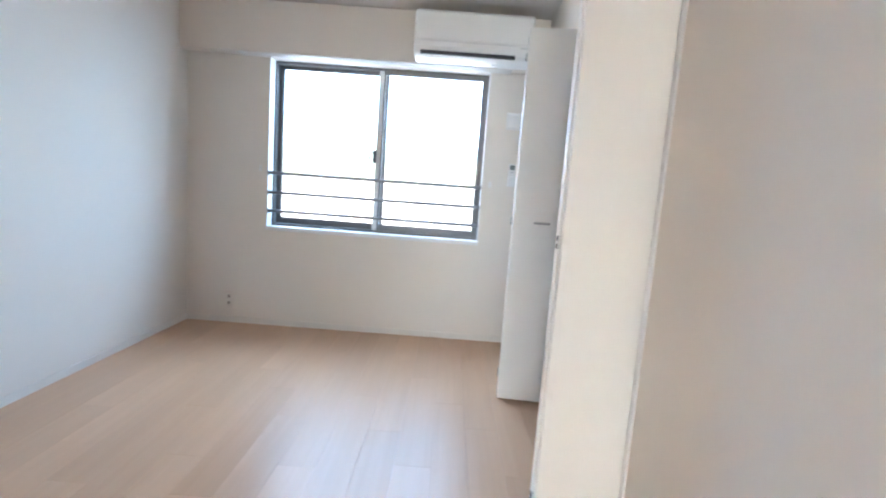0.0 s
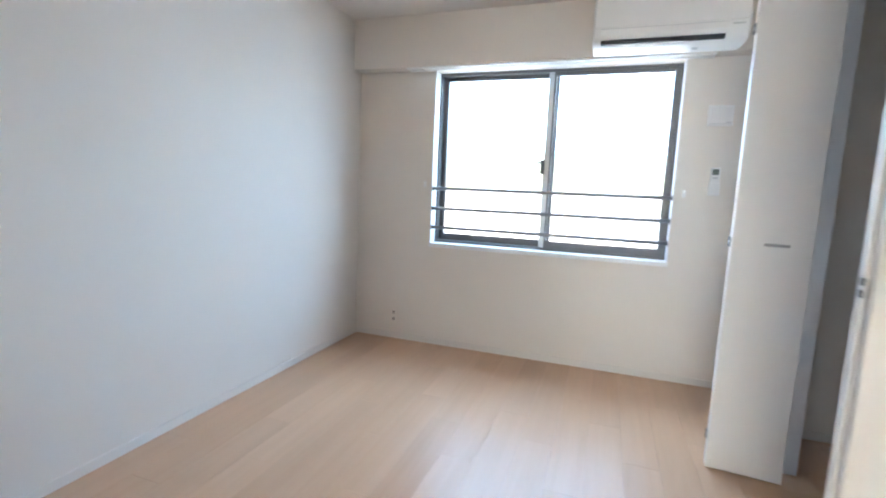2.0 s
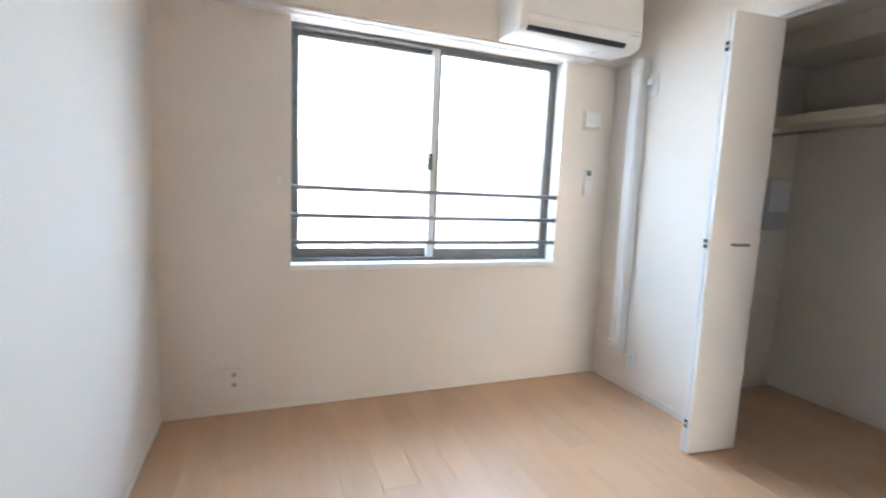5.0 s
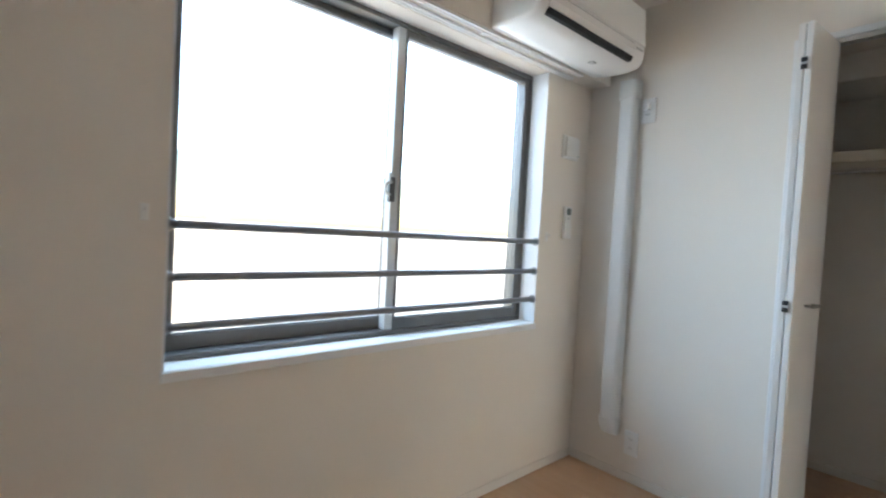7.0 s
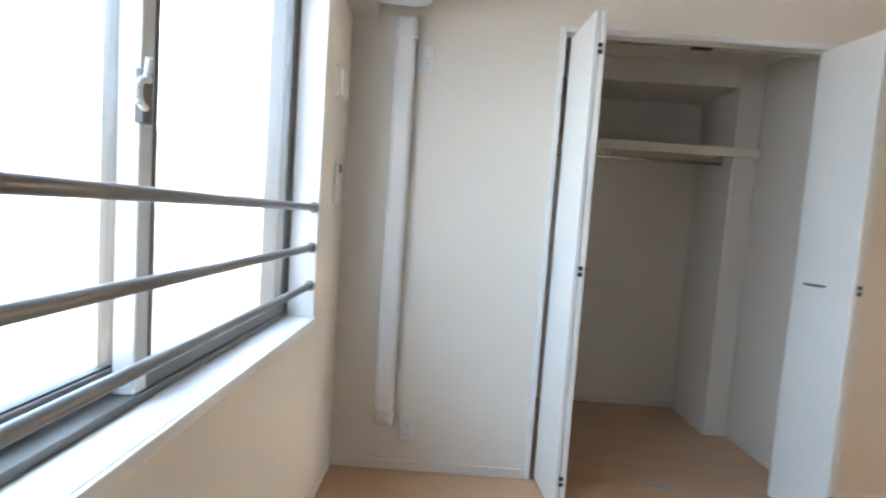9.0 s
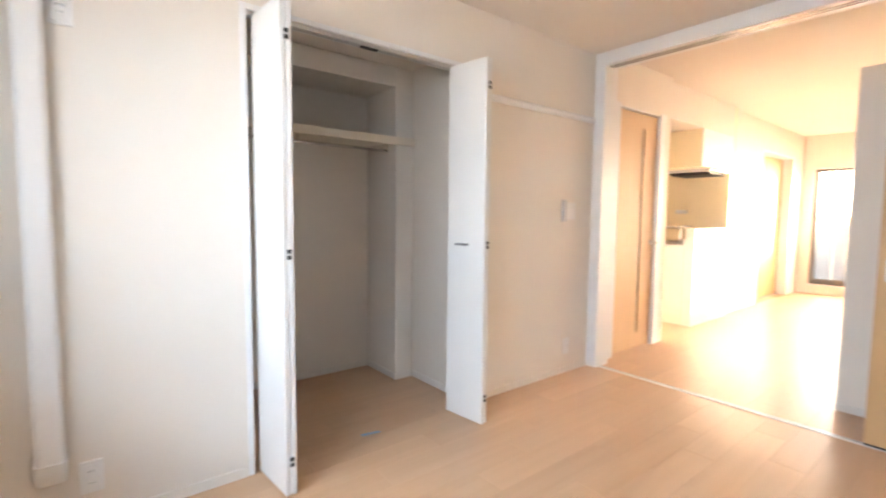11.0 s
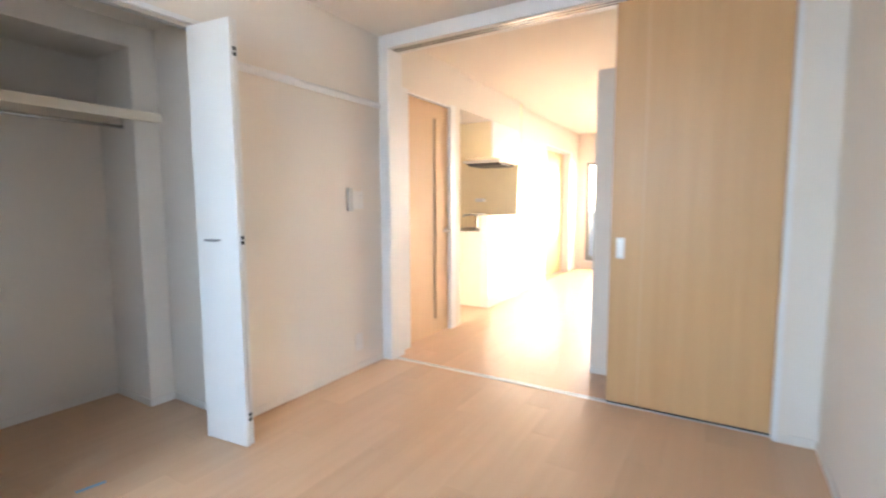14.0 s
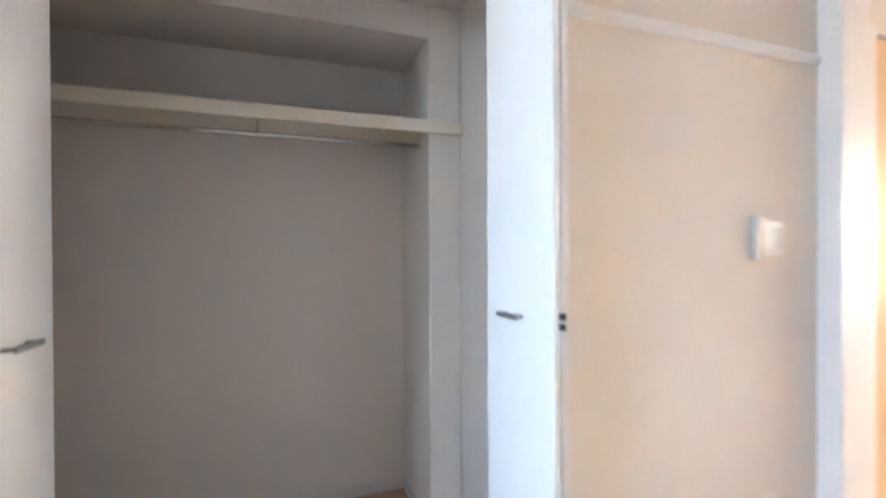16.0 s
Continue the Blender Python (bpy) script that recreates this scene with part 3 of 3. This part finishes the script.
# ---- small wall fittings ----
def wall_plate(name, label, category, m, w, h, slots, group="", sx=0.0, smat=None, pmat=None):
    """A cover plate facing local -y, with two-slot sockets at the given heights."""
    ob = thing(name, label, category, m, group)
    part("plate", bx(-w / 2, w / 2, -0.008, -0.0005, -h / 2, h / 2, bevel=0.003, seg=2), pmat or PLASTIC, ob)
    part("insert", bx(-w * 0.30, w * 0.30, -0.0105, -0.0075, -h * 0.38, h * 0.38, bevel=0.001), pmat or PLASTIC, ob)
    for z in slots:
        s = part("socket", bx(sx - 0.011, sx + 0.011, -0.0125, -0.0102, z - 0.012, z + 0.012, bevel=0.0008), smat or PLASTIC, ob)
        for dx in (-0.006, 0.006):
            part("slot", bx(sx + dx - 0.0011, sx + dx + 0.0011, -0.0129, -0.0123, z - 0.0045, z + 0.0045), DARK, s)
    return ob


wall_plate("wall_outlet", "white double power outlet low on the window wall", "outlet", pose(0.302, L, 0.180), 0.116, 0.120, (-0.026, 0.026), "outlets", 0.030, SOCKET, WALL)
wall_plate("wall_outlet", "white double power outlet low beside the pipe cover", "outlet", pose(W, 3.060, 0.195, 0, 0, -90), 0.070, 0.120, (-0.022, 0.022), "outlets")
plug = wall_plate("wall_outlet", "white outlet high on the wall with a plug in it", "outlet", pose(W, 3.085, 1.835, 0, 0, -90), 0.070, 0.120, (-0.02,), "outlets")
part("plug", bx(-0.016, 0.016, -0.040, -0.0105, -0.002, 0.032, bevel=0.004, seg=2), PLASTIC, plug, "white plug")
part("cord", tube(bmesh.new(), [(0, -0.028, 0.0), (-0.003, -0.030, -0.03), (-0.012, -0.026, -0.055), (-0.028, -0.018, -0.05), (-0.038, -0.014, -0.01), (-0.040, -0.013, 0.15)], 0.0032, 8), PLASTIC, plug, "white cord")
wall_plate("wall_outlet", "white single outlet low beside the sliding door", "outlet", pose(W, 0.275, 0.198, 0, 0, -90), 0.070, 0.120, (0.0,), "outlets")

sw = thing("light_switch", "white wall switch plate beside the sliding door", "switch", pose(W, 0.283, 1.188, 0, 0, -90))
part("plate", bx(-0.048, 0.072, -0.010, -0.0005, -0.060, 0.060, bevel=0.003, seg=2), PLASTIC, sw)
part("dimmer", bx(-0.084, -0.046, -0.024, -0.0005, -0.076, 0.078, bevel=0.003, seg=2), PLASTIC_GREY, sw, "grey control module")
part("rocker", bx(-0.036, 0.012, -0.014, -0.0098, -0.044, 0.044, bevel=0.002), PLASTIC, sw)
part("rocker", bx(0.016, 0.060, -0.014, -0.0098, -0.044, 0.044, bevel=0.002), PLASTIC, sw)
part("lamp", bx(0.036, 0.046, -0.0148, -0.0138, 0.028, 0.032), DARK, sw)

vent = thing("air_inlet_vent", "white square air inlet cover on the window wall", "vent", pose(2.407, L, 1.660))
part("frame", bx(-0.068, 0.068, -0.012, -0.0005, -0.060, 0.060, bevel=0.004, seg=2), PLASTIC, vent)
part("cover", bx(-0.058, 0.058, -0.026, -0.0115, -0.050, 0.050, bevel=0.005, seg=2), PLASTIC, vent, "flat raised cover")
part("knob", bx(0.028, 0.054, -0.032, -0.0255, -0.046, -0.038, bevel=0.0015), PLASTIC_GREY, vent)

remote = thing("remote_holder", "white air conditioner remote in its wall holder", "remote control", pose(2.412, L, 1.272))
part("holder", bx(-0.030, 0.030, -0.022, -0.0005, -0.080, -0.005, bevel=0.003, seg=2), PLASTIC, remote)
body = part("remote", bx(-0.026, 0.026, -0.0195, -0.004, -0.0045, 0.085, bevel=0.004, seg=2), PLASTIC, remote, "white remote")
part("screen", bx(-0.018, 0.018, -0.0205, -0.0192, 0.042, 0.076, bevel=0.0005), SCREEN, body, "dark grey display")
part("button", bx(-0.012, 0.012, -0.0210, -0.0192, 0.018, 0.030, bevel=0.0007), PLASTIC_GREY, body)

# ---- sliding door and its tracks ----
sl = thing("sliding_door", "maple-veneered full-height sliding door slid open", "sliding door", pose(0.182, -0.030, 0.0))
part("panel", bx(0.0, 0.617, -0.033, 0.0, 0.018, 2.230, bevel=0.002), MAPLE, sl)
stile = part("stile", bx(0.6195, 0.784, -0.033, 0.0, 0.018, 2.230, bevel=0.002), MAPLE, sl, "narrow maple edge strip")
part("core", bx(0.610, 0.630, -0.028, -0.0012, 0.022, 2.229), MAPLE_LIT, sl)
pull = part("pull", bx(0.708, 0.752, -0.0005, 0.004, 0.850, 0.966, bevel=0.0015), ALU_LIGHT, stile, "silver recessed finger pull")
part("recess", bx(0.717, 0.743, 0.0036, 0.0046, 0.862, 0.954, bevel=0.0004), PLASTIC, sl, "pale pull insert")
part("seal", bx(0.0, 0.784, -0.029, -0.004, 0.006, 0.0175), DARK, sl, "dark bottom seal")
part("roller", bx(0.04, 0.14, -0.026, -0.008, 2.2302, 2.2455), DARK, sl)
part("roller", bx(0.64, 0.74, -0.026, -0.008, 2.2302, 2.2455), DARK, sl)

ft = structure("floor_track", bx(SX0, SX1, -0.070, -0.030, 0.0, 0.0045, bevel=0.0012), TRACK, "pale aluminium sliding door floor track", "track")
part("groove", bx(SX0 + 0.002, SX1 - 0.002, -0.056, -0.052, 0.0043, 0.0050), DARK, ft)
ht = structure("head_track", bx(SX0 + 0.001, SX1 - 0.001, -0.105, -0.018, SZ - 0.0035, SZ - 0.0005), ALU_LIGHT, "slotted sliding door head track", "track")
for yy in (-0.046, -0.078):
    part("groove", bx(SX0 + 0.002, SX1 - 0.002, yy - 0.006, yy + 0.006, SZ - 0.0048, SZ - 0.0033), DARK, ht)

# ---- living room door ----
ld = thing("door_1", "maple-veneered hinged door with a narrow glass slit", "door", pose(W + 0.012, -0.650, 0.0), "", "structure")
SY0, SY1, SZ0, SZ1 = -0.120, -0.076, 0.140, 1.892   # slit, from the leaf's middle
# Leaf and slit frames take the maple lightened for the bright living room.
part("leaf", slab(0, 0.0, 0.034, (-0.323, 0.323), (0.010, 2.014), [(SY0, SY1, SZ0, SZ1)]), MAPLE_LIT, ld)
part("glass_slit", bx(0.014, 0.020, SY0, SY1, SZ0, SZ1), SLIT, ld, "narrow frosted glass slit")
part("slit_frame", bx(-0.002, 0.004, SY0 - 0.005, SY0 - 0.0002, SZ0 - 0.005, SZ1 + 0.005, bevel=0.001), MAPLE_LIT, ld)
part("slit_frame", bx(-0.002, 0.004, SY1 + 0.0002, SY1 + 0.005, SZ0 - 0.005, SZ1 + 0.005, bevel=0.001), MAPLE_LIT, ld)
lev = part("rosette", cyl(bmesh.new(), (-0.008, -0.272, 0.925), (0.0, -0.272, 0.925), 0.024, 20), CHROME, ld, "chrome lever set", True)
bm = cyl(bmesh.new(), (-0.052, -0.272, 0.925), (-0.006, -0.272, 0.925), 0.008, 12)
box(bm, -0.060, -0.046, -0.282, -0.150, 0.917, 0.933, bevel=0.004)
part("lever", bm, CHROME, lev)
part("backing", bx(0.036, 0.040, -0.323, 0.323, 0.010, 2.014), BACKING, ld)

# recessed far door
fd = thing("door_2", "maple-veneered sliding door in a recess beyond the kitchen", "door", pose(2.83, -4.61, 0.0), "", "structure")
part("leaf", bx(0.0, 0.03, -0.612, 0.612, 0.008, 2.006, bevel=0.002), MAPLE, fd)
part("pull", bx(-0.003, 0.0, 0.47, 0.50, 0.90, 1.00, bevel=0.001), ALU_LIGHT, fd)

# ---- kitchen ----
KY0, KY1 = -1.950, -2.778
structure("counter_wall", bx(LX, LX + 0.095, KY1, KY0, 0.0, 1.022, bevel=0.002), WALL, "white low wall in front of the kitchen counter", "wall")
structure("counter_cap", bx(LX - 0.004, LX + 0.105, KY1, KY0 + 0.004, 1.0222, 1.030, bevel=0.002), TRIM, "white cap on the low kitchen wall", "trim")
kb = thing("kitchen_counter", "cream kitchen base unit with a stainless worktop", "kitchen counter", pose(2.741, -2.35, 0.0))
part("end_panel", bx(0.0, 0.56, 0.385, 0.405, 0.0, 0.825, bevel=0.002), KITCHEN_BODY, kb)
part("body", bx(0.0, 0.55, -0.425, 0.384, 0.06, 0.825, bevel=0.002), KITCHEN_BODY, kb)
part("plinth", bx(0.0, 0.50, -0.425, 0.384, 0.0, 0.0598), DARK, kb)
for i in range(2):
    d = part("door", bx(0.5505, 0.568, -0.42 + i * 0.405, -0.02 + i * 0.402, 0.07, 0.82, bevel=0.002), KITCHEN_BODY, kb)
    part("handle", bx(0.568, 0.585, -0.30 + i * 0.405, -0.14 + i * 0.402, 0.77, 0.785, bevel=0.002), STEEL, d)
top = thing("worktop", "stainless steel kitchen worktop with a raised back edge", "worktop", pose(2.741, -2.35, 0.8255))
part("top", bx(0.0, 0.60, -0.425, 0.412, 0.0, 0.028, bevel=0.003), STEEL, top)
part("upstand", bx(0.0, 0.014, -0.425, 0.412, 0.0285, 0.09, bevel=0.002), STEEL, top)
faucet = thing("faucet", "chrome single-lever kitchen faucet behind the low wall", "faucet", pose(2.84, -2.06, 0.8538))
part("base", cyl(bmesh.new(), (0, 0, 0), (0, 0, 0.05), 0.024, 18), CHROME, faucet, "", True)
part("spout", tube(bmesh.new(), [(0, 0, 0.05), (0.0, 0, 0.165), (0.05, 0, 0.190), (0.17, 0, 0.182), (0.19, 0, 0.160)], 0.012, 12), CHROME, faucet)
part("lever", bx(-0.10, 0.012, -0.014, 0.014, 0.188, 0.203, bevel=0.004), CHROME, faucet)
KC = -1.995  # near side of the wall cabinet
cab = thing("wall_cabinet", "cream kitchen wall cabinet above the serving opening", "wall cabinet", pose(LX, -2.387, 1.676))
part("body", bx(0.0, 0.375, KY1 + 2.387 + 0.001, KC + 2.387, 0.0, 0.385, bevel=0.002), KITCHEN_PANEL, cab)
part("front", bx(-0.018, -0.0005, KY1 + 2.387 + 0.001, KC + 2.387, 0.0, 0.385, bevel=0.002), DOORW, cab, "white cabinet back facing the living room")
structure("kitchen_lintel", bx(LX - 0.020, LX + 0.372, KY1 - 0.002, -1.1655, 2.0625, LH - 0.002), WALL, "off-white papered wall above the kitchen opening", "wall")
hood = thing("range_hood", "white slim range hood with a dark underside", "range hood", pose(2.69, -2.55, 1.675))
part("body", bx(-0.040, 0.44, -0.226, 0.32, -0.030, -0.001, bevel=0.006, seg=2), PLASTIC, hood)
part("filter", prism(bmesh.new(), [(-0.20, -0.0302), (0.25, -0.0302), (0.24, -0.040), (0.18, -0.058), (-0.20, -0.058)], 0.0, 0.42), DARK, hood, "dark filter under the hood")
soap = thing("soap_shelf", "small white shelf on the cream kitchen panel", "shelf", pose(3.15, -2.778, 1.19))
part("tray", bx(-0.06, 0.06, 0.0, 0.07, 0.0, 0.045, bevel=0.006, seg=2), PLASTIC, soap)

rose = thing("ceiling_socket", "small white ceiling lamp socket in the living room", "ceiling socket", pose(1.57, -3.45, LH))
part("base", cyl(bmesh.new(), (0, 0, -0.012), (0, 0, -0.0005), 0.055, 24), PLASTIC, rose, "", True)
part("socket", cyl(bmesh.new(), (0, 0, -0.032), (0, 0, -0.0118), 0.032, 20), PLASTIC_GREY, rose, "", True)

# ---- balcony and ground ----
structure("balcony_floor", bx(-0.6, 3.6, -7.15, LY - 0.15, -0.10, 0.02), CONCRETE, "grey concrete balcony floor", "balcony")
bal = thing("balcony_parapet", "grey frosted balcony railing panels with a metal top rail", "balcony railing", pose(1.5, -7.05, 0.02))
for i in range(4):
    part("panel", bx(-2.1 + i * 1.05, -1.07 + i * 1.05, -0.01, 0.01, 0.06, 0.98, bevel=0.002), FROST, bal)
part("top_rail", bx(-2.1, 2.1, -0.03, 0.03, 0.98, 1.02, bevel=0.006, seg=2), ALU_LIGHT, bal)
for i in range(5):
    part("post", bx(-2.1 + i * 1.045, -2.07 + i * 1.045, -0.05, -0.012, 0.0, 0.98), ALU_LIGHT, bal)
# Glowing slab added outside the bedroom window to keep its lower view white.
glow_m = bpy.data.materials.new("backdrop_pale_glow")
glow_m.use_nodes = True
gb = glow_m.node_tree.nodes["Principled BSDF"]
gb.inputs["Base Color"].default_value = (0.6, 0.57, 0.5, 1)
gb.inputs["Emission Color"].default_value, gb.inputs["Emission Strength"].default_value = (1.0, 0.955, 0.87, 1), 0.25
structure("backdrop", bx(-14, 18, 9.0, 9.3, -9.0, 1.2), glow_m, "pale glowing backdrop standing in for the overexposed distance beyond the bedroom window", "backdrop")
structure("ground", bx(-2500, 2500, -2500, 2500, -9.2, -9.0), GROUND, "pale open ground far below the apartment", "ground")

# ---- floors: separate planks over a dark base ----
PLW, PLL = 0.1515, 0.909
plank_meshes = {}


def plank_mesh(w, l):
    key = (round(w, 3), round(l, 3))
    if key not in plank_meshes:
        g, c, t = 0.00025, 0.0005, 0.012
        a = [(g, g), (w - g, g), (w - g, l - g), (g, l - g)]
        b = [(g + c, g + c), (w - g - c, g + c), (w - g - c, l - g - c), (g + c, l - g - c)]
        vs = [(x, y, -t) for x, y in a] + [(x, y, -c * 0.7) for x, y in a] + [(x, y, 0) for x, y in b]
        fs = [(3, 2, 1, 0), (8, 9, 10, 11)]
        for i in range(4):
            j = (i + 1) % 4
            fs += [(i, j, 4 + j, 4 + i), (4 + i, 4 + j, 8 + j, 8 + i)]
        me = bpy.data.meshes.new("plank")
        me.from_pydata(vs, [], fs)
        me.materials.append(PLANK)
        plank_meshes[key] = me
    return plank_meshes[key]


def plank_floor(parent, x0, x1, y0, y1, seed):
    rng = random.Random(seed)
    k = math.floor((x0 - 0.005) / PLW)
    while True:
        a, b = max(x0, 0.005 + k * PLW), min(x1, 0.005 + (k + 1) * PLW)
        if a >= x1 - 0.004:
            break
        if b - a > 0.004:
            y = y0 - (k * 0.303 % PLL) - rng.random() * 0.12
            while y < y1:
                c, d = max(y, y0), min(y + PLL, y1)
                if d - c > 0.01:
                    ob = new("plank", plank_mesh(b - a, d - c))
                    ob.location, ob.parent = (a, c, 0), parent
                y += PLL
        k += 1


fl = structure("floor_bedroom", bx(-0.01, W, -0.054, L + 0.01, -0.1, -0.0125), SUBFLOOR, "pale beech plank floor of the bedroom", "floor")
plank_floor(fl, 0.0, W, -0.054, L, 3)
fc = structure("floor_closet", bx(W, CB, CN, CF, -0.1, -0.0125), SUBFLOOR, "pale beech plank floor of the closet", "floor")
plank_floor(fc, W, CB, CN, CF, 5)
fv = structure("floor_living", bx(-0.01, 3.6, LY - 0.15, -0.054, -0.1, -0.0125), SUBFLOOR, "pale beech plank floor of the living room", "floor")
plank_floor(fv, 0.0, 2.70, LY, -0.054, 7)
plank_floor(fv, 2.70, 3.60, -2.78, -1.165, 9)
